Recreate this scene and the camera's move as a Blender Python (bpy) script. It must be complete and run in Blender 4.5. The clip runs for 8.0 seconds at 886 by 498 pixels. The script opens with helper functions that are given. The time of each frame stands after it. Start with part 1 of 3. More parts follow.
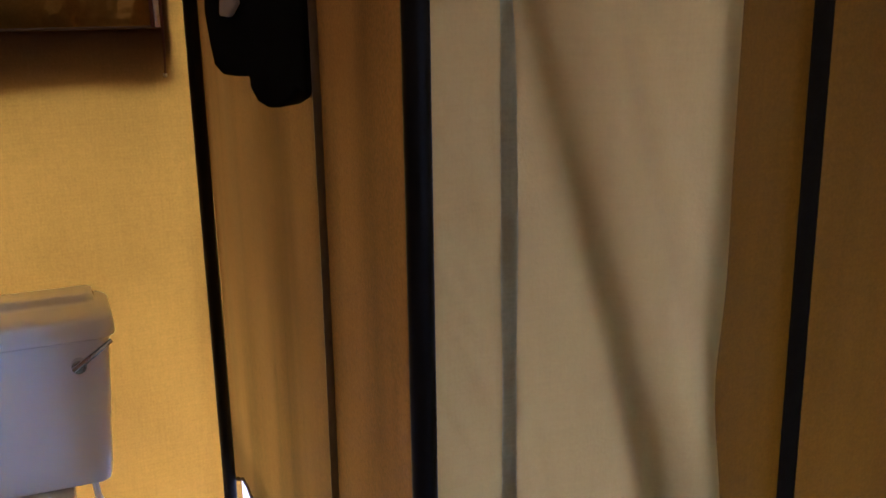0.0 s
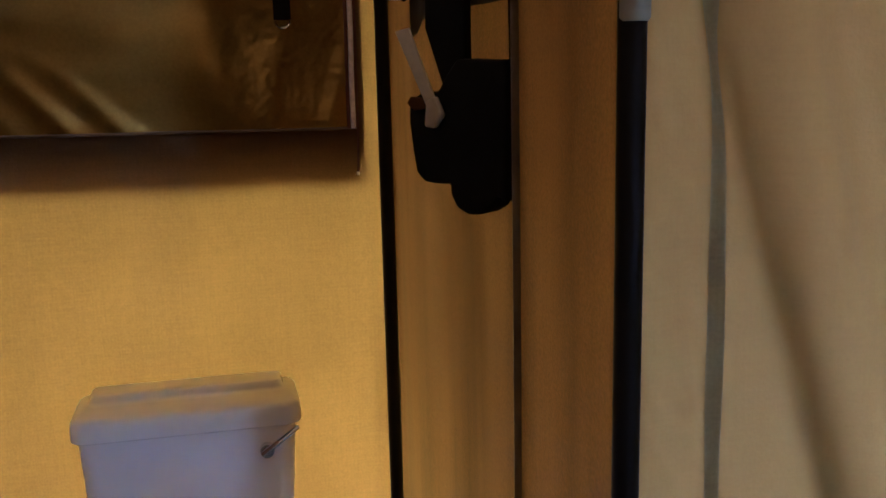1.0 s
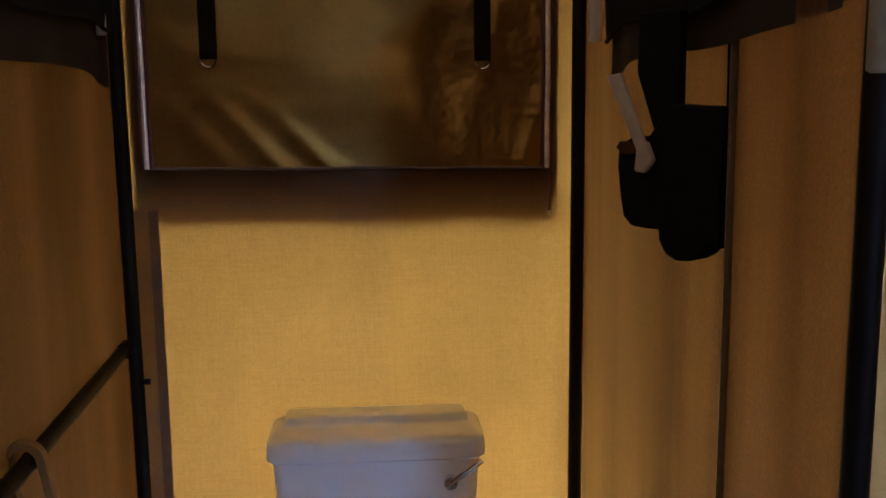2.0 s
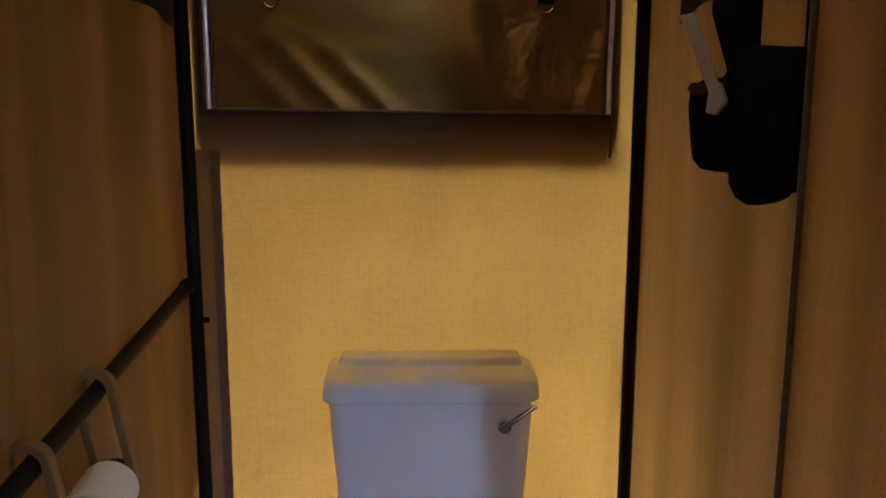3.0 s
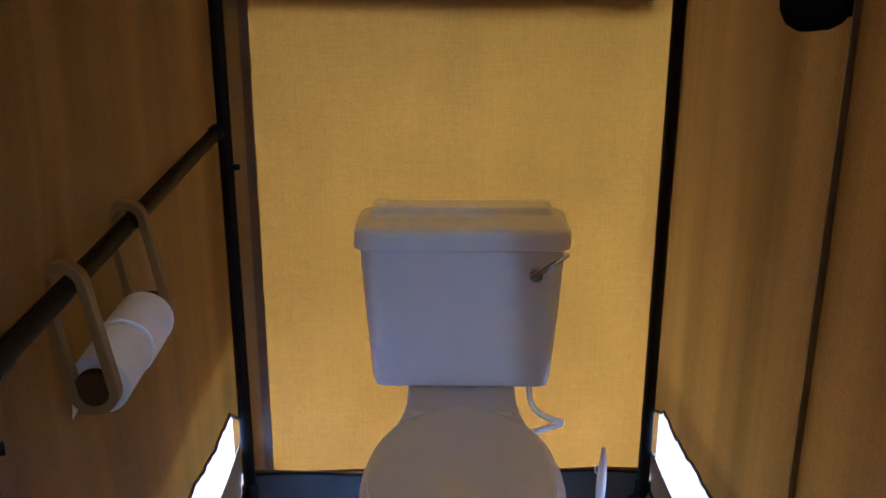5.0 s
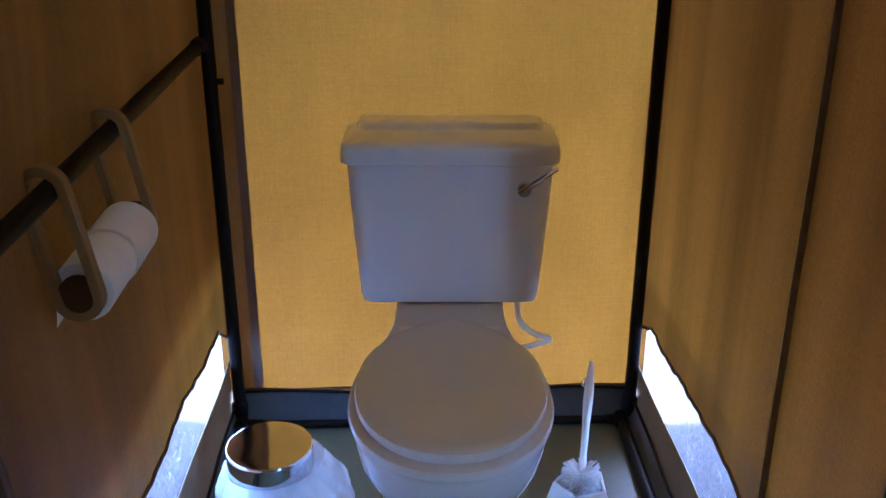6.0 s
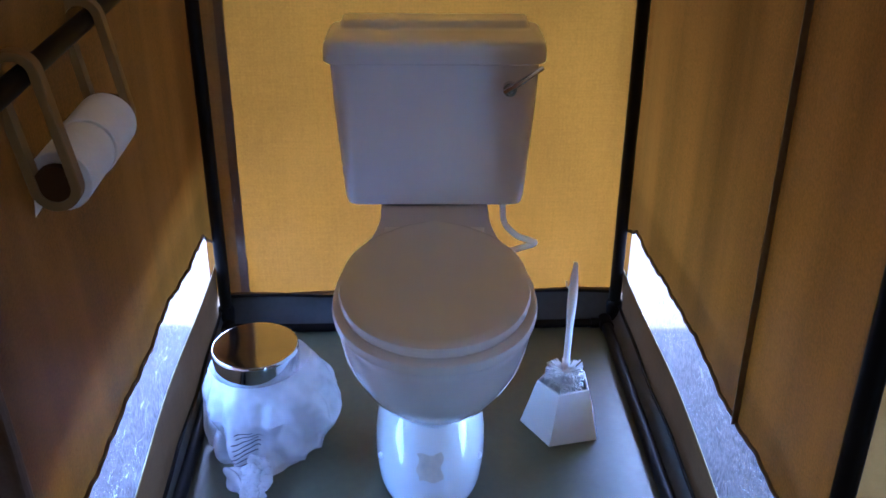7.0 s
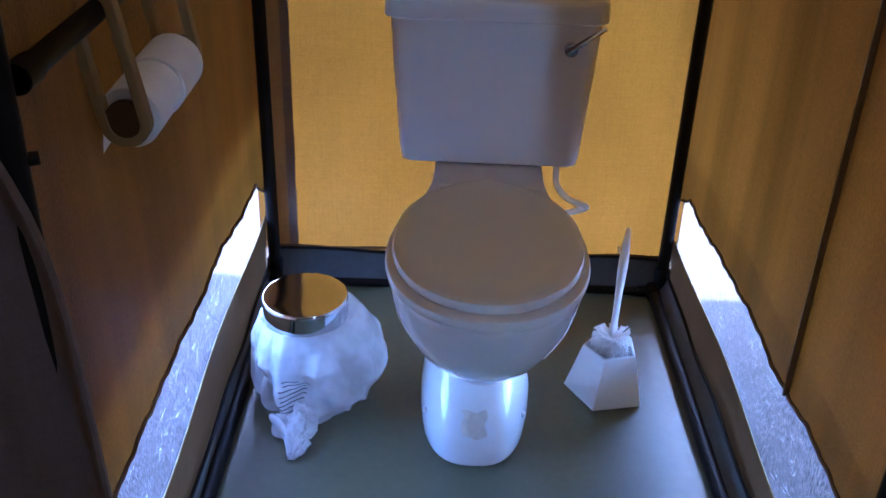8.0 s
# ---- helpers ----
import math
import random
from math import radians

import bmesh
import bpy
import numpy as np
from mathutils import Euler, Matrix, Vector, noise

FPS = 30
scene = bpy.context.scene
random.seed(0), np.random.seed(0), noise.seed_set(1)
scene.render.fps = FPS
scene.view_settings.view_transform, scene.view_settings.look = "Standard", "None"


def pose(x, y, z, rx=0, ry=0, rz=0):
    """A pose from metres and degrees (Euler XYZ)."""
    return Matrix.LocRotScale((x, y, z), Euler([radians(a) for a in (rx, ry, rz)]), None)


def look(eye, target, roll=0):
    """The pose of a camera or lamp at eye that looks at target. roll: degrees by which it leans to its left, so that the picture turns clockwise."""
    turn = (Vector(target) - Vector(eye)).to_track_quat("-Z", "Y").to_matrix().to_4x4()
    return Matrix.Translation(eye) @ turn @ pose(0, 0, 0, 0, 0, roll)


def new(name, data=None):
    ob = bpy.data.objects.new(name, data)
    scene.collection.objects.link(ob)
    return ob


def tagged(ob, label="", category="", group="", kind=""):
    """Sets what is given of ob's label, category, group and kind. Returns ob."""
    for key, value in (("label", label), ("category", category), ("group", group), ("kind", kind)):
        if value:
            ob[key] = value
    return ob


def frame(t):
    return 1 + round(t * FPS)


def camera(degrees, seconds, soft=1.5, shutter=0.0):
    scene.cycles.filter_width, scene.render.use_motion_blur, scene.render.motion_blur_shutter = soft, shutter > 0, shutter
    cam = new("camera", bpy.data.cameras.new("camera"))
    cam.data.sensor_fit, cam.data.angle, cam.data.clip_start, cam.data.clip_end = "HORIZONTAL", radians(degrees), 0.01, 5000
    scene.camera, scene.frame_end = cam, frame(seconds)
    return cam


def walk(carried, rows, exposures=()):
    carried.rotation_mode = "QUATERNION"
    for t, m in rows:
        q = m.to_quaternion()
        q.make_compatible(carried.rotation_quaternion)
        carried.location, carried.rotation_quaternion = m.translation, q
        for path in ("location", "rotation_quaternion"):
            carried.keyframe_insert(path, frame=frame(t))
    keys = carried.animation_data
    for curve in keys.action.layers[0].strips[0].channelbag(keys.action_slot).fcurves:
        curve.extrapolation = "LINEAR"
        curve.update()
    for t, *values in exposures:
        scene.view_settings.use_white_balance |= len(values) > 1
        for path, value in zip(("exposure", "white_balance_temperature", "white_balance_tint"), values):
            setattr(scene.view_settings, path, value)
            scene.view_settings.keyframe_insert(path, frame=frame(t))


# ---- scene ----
cam = camera(48.9, 8.0, soft=1.6)
PATH = [
    (0, (0.444, -1.899, 1.279), (1.218, -0.141, 0.721), -0.8),
    (0.5, (0.419, -1.894, 1.303), (1.053, -0.049, 0.865), -1.1),
    (1, (0.39, -1.89, 1.318), (0.887, 0.007, 0.923), -1.3),
    (1.5, (0.358, -1.879, 1.33), (0.687, 0.06, 0.969), -0.8),
    (2, (0.325, -1.888, 1.334), (0.511, 0.076, 1.008), -0.7),
    (3.5, (0.286, -1.889, 1.289), (0.376, 0.051, 0.812), 0.1),
    (4, (0.278, -1.886, 1.271), (0.348, 0.041, 0.737), 0.0),
    (4.5, (0.283, -1.881, 1.255), (0.32, 0.029, 0.664), 0.0),
    (6, (0.29, -1.879, 1.206), (0.35, -0.036, 0.432), 0.1),
    (6.5, (0.295, -1.884, 1.183), (0.368, -0.08, 0.323), 0.0),
    (7, (0.3, -1.889, 1.169), (0.378, -0.115, 0.249), 0.3),
    (7.5, (0.298, -1.9, 1.159), (0.364, -0.141, 0.21), 0.5),
    (8, (0.268, -1.895, 1.151), (0.276, -0.151, 0.172), 1.9),
]
walk(cam, [(t, look(eye, target, roll)) for t, eye, target, roll in PATH], [(0.0, 5.85, 4900, 24), (4.0, 5.75, 4650, 19), (6.5, 5.48, 4500, 18), (8.0, 5.42, 4500, 20)])

# ---- world, sun and exposure ----
SUN_EL, SUN_ROT = radians(60), radians(0)
world = bpy.data.worlds.new("sky")
scene.world = world
world.use_nodes = True
wn = world.node_tree
sky = wn.nodes.new("ShaderNodeTexSky")
sky.sky_type, sky.sun_disc = "NISHITA", False
sky.sun_elevation, sky.sun_rotation, sky.ozone_density, sky.dust_density = SUN_EL, SUN_ROT, 3.0, 2.5
wn.links.new(sky.outputs[0], wn.nodes["Background"].inputs[0])
wn.nodes["Background"].inputs[1].default_value = 0.15
sun = new("sun", bpy.data.lights.new("sun", "SUN"))
sun.data.energy, sun.data.angle, sun.data.color = 2.0, radians(0.53), (1.0, 0.93, 0.82)
sun.matrix_world = look((0, 0, 0), (0, -math.cos(SUN_EL), -math.sin(SUN_EL)))


# ---- materials ----
def nodes_of(name):
    m = bpy.data.materials.new(name)
    m.use_nodes = True
    return m, m.node_tree, m.node_tree.nodes, m.node_tree.links


def surface(name, color, rough=0.5, metal=0.0, vary=0.12, scale=8.0, fine=90.0, bump=0.1, coat=0.0, stretch=(1, 1, 1), thin=0.0, spec=0.5, thin_color=None, even=True):
    """A principled surface with two scales of colour variation and fine relief; thin: share of light let through as by cloth."""
    m, tree, n, l = nodes_of(name)
    b = n["Principled BSDF"]
    co = n.new("ShaderNodeTexCoord")
    mp = n.new("ShaderNodeMapping")
    mp.inputs["Scale"].default_value = stretch
    l.new(co.outputs["Object"], mp.inputs[0])
    big, small = n.new("ShaderNodeTexNoise"), n.new("ShaderNodeTexNoise")
    big.inputs["Scale"].default_value, small.inputs["Scale"].default_value = scale, fine
    big.inputs["Detail"].default_value = 5
    l.new(mp.outputs[0], big.inputs[0]), l.new(mp.outputs[0] if even else co.outputs["Object"], small.inputs[0])
    ramp = n.new("ShaderNodeMapRange")
    ramp.inputs[3].default_value, ramp.inputs[4].default_value = 1 - vary, 1 + vary
    add = n.new("ShaderNodeMath")
    add.operation = "MULTIPLY_ADD"
    add.inputs[1].default_value, add.inputs[2].default_value = 0.35, 0.0
    l.new(small.outputs[0], add.inputs[0])
    mix = n.new("ShaderNodeMath")
    mix.operation = "MULTIPLY_ADD"
    mix.inputs[1].default_value = 0.65
    l.new(big.outputs[0], mix.inputs[0]), l.new(add.outputs[0], mix.inputs[2])
    l.new(mix.outputs[0], ramp.inputs[0])
    ramp.inputs[1].default_value, ramp.inputs[2].default_value = 0.3, 0.7
    tone = n.new("ShaderNodeVectorMath")
    tone.operation = "SCALE"
    tone.inputs[0].default_value = color
    l.new(ramp.outputs[0], tone.inputs["Scale"])
    l.new(tone.outputs[0], b.inputs["Base Color"])
    b.inputs["Roughness"].default_value, b.inputs["Metallic"].default_value = rough, metal
    b.inputs["Specular IOR Level"].default_value = spec
    if coat:
        b.inputs["Coat Weight"].default_value, b.inputs["Coat Roughness"].default_value = coat, 0.04
    if bump:
        bp = n.new("ShaderNodeBump")
        bp.inputs["Strength"].default_value, bp.inputs["Distance"].default_value = bump, 0.002
        l.new(small.outputs[0], bp.inputs["Height"]), l.new(bp.outputs[0], b.inputs["Normal"])
    if thin:
        tr, mx = n.new("ShaderNodeBsdfTranslucent"), n.new("ShaderNodeMixShader")
        if thin_color:
            tone2 = n.new("ShaderNodeVectorMath")
            tone2.operation = "SCALE"
            tone2.inputs[0].default_value = thin_color
            l.new(ramp.outputs[0], tone2.inputs["Scale"])
            l.new(tone2.outputs[0], tr.inputs[0])
        else:
            l.new(tone.outputs[0], tr.inputs[0])
        mx.inputs[0].default_value = thin
        l.new(b.outputs[0], mx.inputs[1]), l.new(tr.outputs[0], mx.inputs[2])
        l.new(mx.outputs[0], n["Material Output"].inputs[0])
    return m


def canvas(name, color, through_color, thin, rough=0.75, vary=0.16, streak=0.35, band=6.0, thread=0.10):
    """Woven tent canvas: crossed threads, slubs and faint vertical streaks, partly translucent."""
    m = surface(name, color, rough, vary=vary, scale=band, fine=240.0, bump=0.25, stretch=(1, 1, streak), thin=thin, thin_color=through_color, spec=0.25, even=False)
    n, l = m.node_tree.nodes, m.node_tree.links
    co = n["Texture Coordinate"]
    total = None
    for scale in ((12, 12, 260), (260, 260, 12), (70, 70, 70)):
        mp, tx = n.new("ShaderNodeMapping"), n.new("ShaderNodeTexNoise")
        mp.inputs["Scale"].default_value = scale
        tx.inputs["Scale"].default_value, tx.inputs["Detail"].default_value = 1.0, 2
        l.new(co.outputs["Object"], mp.inputs[0]), l.new(mp.outputs[0], tx.inputs[0])
        if total is None:
            total = tx.outputs[0]
        else:
            add = n.new("ShaderNodeMath")
            l.new(total, add.inputs[0]), l.new(tx.outputs[0], add.inputs[1])
            total = add.outputs[0]
    weave = n.new("ShaderNodeMapRange")
    weave.inputs[1].default_value, weave.inputs[2].default_value, weave.inputs[3].default_value, weave.inputs[4].default_value = 1.0, 2.0, 1 - thread, 1 + thread
    l.new(total, weave.inputs[0])
    for tone in [x for x in n if x.type == "VECT_MATH"]:
        link = tone.inputs["Scale"].links[0]
        both = n.new("ShaderNodeMath")
        both.operation = "MULTIPLY"
        l.new(link.from_socket, both.inputs[0]), l.new(weave.outputs[0], both.inputs[1])
        l.new(both.outputs[0], tone.inputs["Scale"])
    return m


M_CANVAS = canvas("tan_canvas", (0.115, 0.056, 0.017), (0.254, 0.109, 0.0095), 0.135, rough=0.42, vary=0.2, streak=0.6, band=5.0)
# wide vertical bands in the colour stand in for the shading of folds
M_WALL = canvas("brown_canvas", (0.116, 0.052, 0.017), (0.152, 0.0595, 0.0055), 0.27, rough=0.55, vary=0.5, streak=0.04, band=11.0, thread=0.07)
M_LOBBY = canvas("heavy_brown_canvas", (0.116, 0.0515, 0.018), (0.152, 0.0575, 0.0066), 0.02, rough=0.6)
M_DARKCANVAS = canvas("doubled_canvas", (0.13, 0.085, 0.055), (0.17, 0.095, 0.045), 0.14)
M_CURTAIN = canvas("cream_cloth", (0.43, 0.278, 0.072), (0.23, 0.138, 0.046), 0.17, vary=0.06, thread=0.035)
M_BAND = canvas("edge_canvas", (0.14, 0.078, 0.03), (0.50, 0.37, 0.17), 0.27)
M_PARTITION = canvas("ochre_canvas", (0.088, 0.036, 0.001), (0.115, 0.040, 0.001), 0.09, vary=0.3, streak=0.06, band=8.0, thread=0.07)
M_SILL = canvas("grey_tan_canvas", (0.14, 0.085, 0.038), (0.09, 0.05, 0.02), 0.07, vary=0.25)
# same sheet as groundsheet_edge, with the shade at the back put into its colour
M_UPTURN_SHADED = surface("shaded_groundsheet_edge", (0.060, 0.058, 0.050), 0.4, vary=0.25, scale=14, fine=80, bump=0.15)
M_FOLD_SHADE = canvas("fold_shade_cloth", (0.22, 0.13, 0.06), (0.10, 0.05, 0.02), 0.05)
M_TAPE = canvas("grey_tape", (0.27, 0.225, 0.10), (0.45, 0.39, 0.25), 0.27)
M_FLAP = surface("coated_brown_cloth", (0.30, 0.178, 0.034), 0.36, metal=0.95, vary=0.2, scale=6, fine=160, bump=0.12, thin=0.08, thin_color=(0.15, 0.07, 0.015), spec=0.7)
M_ROOF = canvas("fly_cloth", (0.14, 0.10, 0.06), (0.24, 0.15, 0.06), 0.030)
M_STORM = canvas("storm_cloth", (0.02, 0.012, 0.005), (0.02, 0.01, 0.005), 0.015)
M_SEAM = surface("dark_seam", (0.13, 0.085, 0.055), 0.85, vary=0.2, scale=20)
M_BLACK = surface("black_paint", (0.006, 0.0045, 0.0035), 0.5, vary=0.25, scale=30, bump=0.05, spec=0.12)
M_WEB = surface("black_webbing", (0.009, 0.006, 0.003), 0.85, vary=0.2, scale=40, fine=400, spec=0.1)
M_BLACKCLOTH = surface("black_fabric", (0.006, 0.006, 0.006), 0.95, vary=0.3, scale=25, fine=300, bump=0.3, spec=0.1)
M_FLOOR = surface("groundsheet", (0.10, 0.102, 0.052), 0.42, vary=0.16, scale=4, fine=60, bump=0.08)
M_UPTURN = surface("groundsheet_edge", (0.14, 0.14, 0.13), 0.4, vary=0.2, scale=14, fine=80, bump=0.15)
M_CERAMIC = surface("white_ceramic", (0.76, 0.75, 0.72), 0.06, vary=0.015, scale=3, fine=20, bump=0.0, coat=0.8)
M_SEAT = surface("white_seat_plastic", (0.77, 0.76, 0.69), 0.26, vary=0.015, scale=3, fine=20, bump=0.0)
M_PLASTIC = surface("white_plastic", (0.82, 0.82, 0.82), 0.35, vary=0.03, scale=6, bump=0.03)
M_BRISTLE = surface("bristle", (0.82, 0.82, 0.82), 0.6, vary=0.1, scale=40)
M_CHROME = surface("chrome", (0.70, 0.70, 0.72), 0.10, metal=1.0, vary=0.04, scale=20, bump=0.02)
M_STEEL = surface("galvanised_steel", (0.72, 0.75, 0.80), 0.3, metal=0.5, vary=0.15, scale=30)


def bag_film():
    """Thin crinkled film: mostly milky, partly clear."""
    m = surface("thin_white_film", (0.92, 0.92, 0.94), 0.14, vary=0.03, scale=12, fine=60, bump=0.15, thin=0.38, thin_color=(0.90, 0.92, 0.97))
    n, l = m.node_tree.nodes, m.node_tree.links
    body = n["Material Output"].inputs[0].links[0].from_socket
    clear, mix, cloud, share = n.new("ShaderNodeBsdfTransparent"), n.new("ShaderNodeMixShader"), n.new("ShaderNodeTexNoise"), n.new("ShaderNodeMapRange")
    cloud.inputs["Scale"].default_value = 18
    l.new(n["Texture Coordinate"].outputs["Object"], cloud.inputs[0])
    share.inputs[1].default_value, share.inputs[2].default_value, share.inputs[3].default_value, share.inputs[4].default_value = 0.38, 0.62, 0.15, 0.42
    l.new(cloud.outputs[0], share.inputs[0]), l.new(share.outputs[0], mix.inputs[0])
    l.new(body, mix.inputs[1]), l.new(clear.outputs[0], mix.inputs[2])
    l.new(mix.outputs[0], n["Material Output"].inputs[0])
    return m


M_SLEEVE = surface("dull_steel", (0.34, 0.31, 0.22), 0.5, metal=0.4, vary=0.2, scale=30)
M_BAG = bag_film()
M_INK = surface("grey_ink", (0.10, 0.10, 0.14), 0.6)
M_PAPER = surface("tissue_paper", (0.88, 0.86, 0.82), 0.95, vary=0.04, scale=20, fine=200, bump=0.4, spec=0.1)
M_CARD = surface("brown_card", (0.055, 0.024, 0.007), 0.9, vary=0.15, scale=20, spec=0.1)
M_PLY = surface("oiled_plywood", (0.22, 0.125, 0.032), 0.55, vary=0.15, scale=10, fine=60, stretch=(1, 1, 0.15))
M_STICKER = surface("buff_paper_patch", (0.62, 0.56, 0.45), 0.7, vary=0.12, scale=40)
M_TAG = surface("pale_webbing", (0.42, 0.36, 0.29), 0.7, vary=0.1, scale=60)
M_PIPING = surface("silver_piping", (0.88, 0.80, 0.78), 0.3, metal=0.4, vary=0.25, scale=60, fine=200, bump=0.3)
M_WALLTAPE = surface("grey_seam_tape", (0.15, 0.12, 0.10), 0.6, vary=0.2, scale=20)
M_MAROON = surface("maroon_binding", (0.10, 0.03, 0.02), 0.7, vary=0.2, scale=50)
M_GROUND = surface("pale_dry_ground", (0.027, 0.019, 0.018), 0.9, vary=0.2, scale=2.5, fine=45, bump=0.4)


def clear_sheet():
    """Clear flexible window film, hazed and scratched."""
    m, tree, n, l = nodes_of("scratched_clear_film")
    b = n["Principled BSDF"]
    b.inputs["Base Color"].default_value = (0.75, 0.77, 0.8, 1)
    b.inputs["Roughness"].default_value = 0.25
    co, mp = n.new("ShaderNodeTexCoord"), n.new("ShaderNodeMapping")
    mp.inputs["Rotation"].default_value, mp.inputs["Scale"].default_value = (0.6, 0, 0), (1, 3, 0.7)
    l.new(co.outputs["Object"], mp.inputs[0])
    a, c = n.new("ShaderNodeTexNoise"), n.new("ShaderNodeTexNoise")
    a.inputs["Scale"].default_value, a.inputs["Detail"].default_value, a.inputs["Roughness"].default_value = 22, 10, 0.72
    c.inputs["Scale"].default_value, c.inputs["Detail"].default_value, c.inputs["Roughness"].default_value = 150, 3, 0.6
    l.new(co.outputs["Object"], a.inputs[0]), l.new(mp.outputs[0], c.inputs[0])
    mul = n.new("ShaderNodeMath")
    mul.operation = "MULTIPLY"
    l.new(a.outputs[0], mul.inputs[0]), l.new(c.outputs[0], mul.inputs[1])
    # creases: thin wandering lines where a folded field crosses its middle
    line_map, line_tex, near, fade = n.new("ShaderNodeMapping"), n.new("ShaderNodeTexNoise"), n.new("ShaderNodeMath"), n.new("ShaderNodeMapRange")
    line_map.inputs["Rotation"].default_value, line_map.inputs["Scale"].default_value = (0.9, 0, 0), (1, 0.35, 1.6)
    line_tex.inputs["Scale"].default_value, line_tex.inputs["Detail"].default_value = 26, 2
    l.new(co.outputs["Object"], line_map.inputs[0]), l.new(line_map.outputs[0], line_tex.inputs[0])
    near.operation, near.inputs[1].default_value, near.inputs[2].default_value = "COMPARE", 0.53, 0.008
    l.new(line_tex.outputs[0], near.inputs[0])
    fade.inputs[1].default_value, fade.inputs[2].default_value, fade.inputs[3].default_value, fade.inputs[4].default_value = 0.42, 0.58, 0.0, 0.20
    l.new(a.outputs[0], fade.inputs[0])
    line = n.new("ShaderNodeMath")
    line.operation = "MULTIPLY"
    l.new(near.outputs[0], line.inputs[0]), l.new(fade.outputs[0], line.inputs[1])
    spread = n.new("ShaderNodeMapRange")
    spread.inputs[1].default_value, spread.inputs[2].default_value, spread.inputs[3].default_value, spread.inputs[4].default_value = 0.21, 0.34, 0.0, 0.09
    l.new(mul.outputs[0], spread.inputs[0])
    r = n.new("ShaderNodeMath")
    l.new(spread.outputs[0], r.inputs[0]), l.new(line.outputs[0], r.inputs[1])
    dull = n.new("ShaderNodeMapRange")
    dull.inputs[1].default_value, dull.inputs[2].default_value, dull.inputs[3].default_value, dull.inputs[4].default_value = 0.43, 0.58, 0.45, 1.0
    l.new(c.outputs[0], dull.inputs[0])
    tint = n.new("ShaderNodeVectorMath")
    tint.operation = "SCALE"
    tint.inputs[0].default_value = (0.90, 0.93, 1.0)
    l.new(dull.outputs[0], tint.inputs["Scale"])
    clear, haze, mx, mh = n.new("ShaderNodeBsdfTransparent"), n.new("ShaderNodeBsdfTranslucent"), n.new("ShaderNodeMixShader"), n.new("ShaderNodeMixShader")
    l.new(tint.outputs[0], clear.inputs[0])
    haze.inputs[0].default_value = (0.86, 0.90, 1.0, 1)
    mh.inputs[0].default_value = 0.6
    l.new(b.outputs[0], mh.inputs[1]), l.new(haze.outputs[0], mh.inputs[2])
    l.new(r.outputs[0], mx.inputs[0]), l.new(clear.outputs[0], mx.inputs[1]), l.new(mh.outputs[0], mx.inputs[2])
    l.new(mx.outputs[0], n["Material Output"].inputs[0])
    return m


M_FILM = clear_sheet()


# ---- building helpers ----
def finish(bm, name, material, smooth=True):
    bmesh.ops.recalc_face_normals(bm, faces=bm.faces)
    me = bpy.data.meshes.new(name)
    bm.to_mesh(me)
    bm.free()
    me.materials.append(material)
    if smooth:
        me.shade_smooth()
        me.set_sharp_from_angle(angle=radians(38))
    return me


def part(name, bm, material, parent=None, label="", smooth=True):
    ob = new(name, finish(bm, name, material, smooth))
    if parent:
        ob.parent = parent
    return tagged(ob, label)


def thing(name, label, category, at=(0, 0, 0), turn=0.0, group="", kind=""):
    ob = new(name)
    ob.empty_display_size = 0.05
    ob.matrix_world = pose(*at, 0, 0, turn)
    return tagged(ob, label, category, group, kind)


def bm_sheet(point, nu, nv):
    """A sheet of cloth: point(u, v) for u, v in 0..1."""
    bm = bmesh.new()
    vs = [[bm.verts.new(point(i / nu, j / nv)) for j in range(nv + 1)] for i in range(nu + 1)]
    for i in range(nu):
        for j in range(nv):
            bm.faces.new((vs[i][j], vs[i + 1][j], vs[i + 1][j + 1], vs[i][j + 1]))
    return bm


def bm_box(x0, x1, y0, y1, z0, z1, bevel=0.0, seg=2):
    bm = bmesh.new()
    bmesh.ops.create_cube(bm, size=1, matrix=Matrix.LocRotScale(((x0 + x1) / 2, (y0 + y1) / 2, (z0 + z1) / 2), None, (x1 - x0, y1 - y0, z1 - z0)))
    if bevel:
        bmesh.ops.bevel(bm, geom=bm.edges[:], offset=bevel, segments=seg, profile=0.5, affect="EDGES")
    return bm


def bm_tube(points, radius, sides=14, cap=True, bm=None, flat=1.0):
    """A round bar along points; radius may be a list."""
    bm = bm or bmesh.new()
    pts = [Vector(p) for p in points]
    rings, side = [], None
    for i, p in enumerate(pts):
        way = (pts[min(i + 1, len(pts) - 1)] - pts[max(i - 1, 0)]).normalized()
        if side is None:
            side = way.orthogonal().normalized()
        side = (side - way * side.dot(way)).normalized()
        up = way.cross(side)
        r = radius[i] if isinstance(radius, (list, tuple)) else radius
        rings.append([bm.verts.new(p + r * (math.cos(a) * side + flat * math.sin(a) * up)) for a in (2 * math.pi * k / sides for k in range(sides))])
    for a, b in zip(rings, rings[1:]):
        for k in range(sides):
            bm.faces.new((a[k], a[(k + 1) % sides], b[(k + 1) % sides], b[k]))
    if cap:
        bm.faces.new(rings[0][::-1]), bm.faces.new(rings[-1])
    return bm


def bm_loft(rings, close_bottom=True, close_top=True):
    bm = bmesh.new()
    vs = [[bm.verts.new(p) for p in ring] for ring in rings]
    k = len(vs[0])
    for a, b in zip(vs, vs[1:]):
        for i in range(k):
            bm.faces.new((a[i], a[(i + 1) % k], b[(i + 1) % k], b[i]))
    if close_bottom:
        bm.faces.new(vs[0][::-1])
    if close_top:
        bm.faces.new(vs[-1])
    return bm


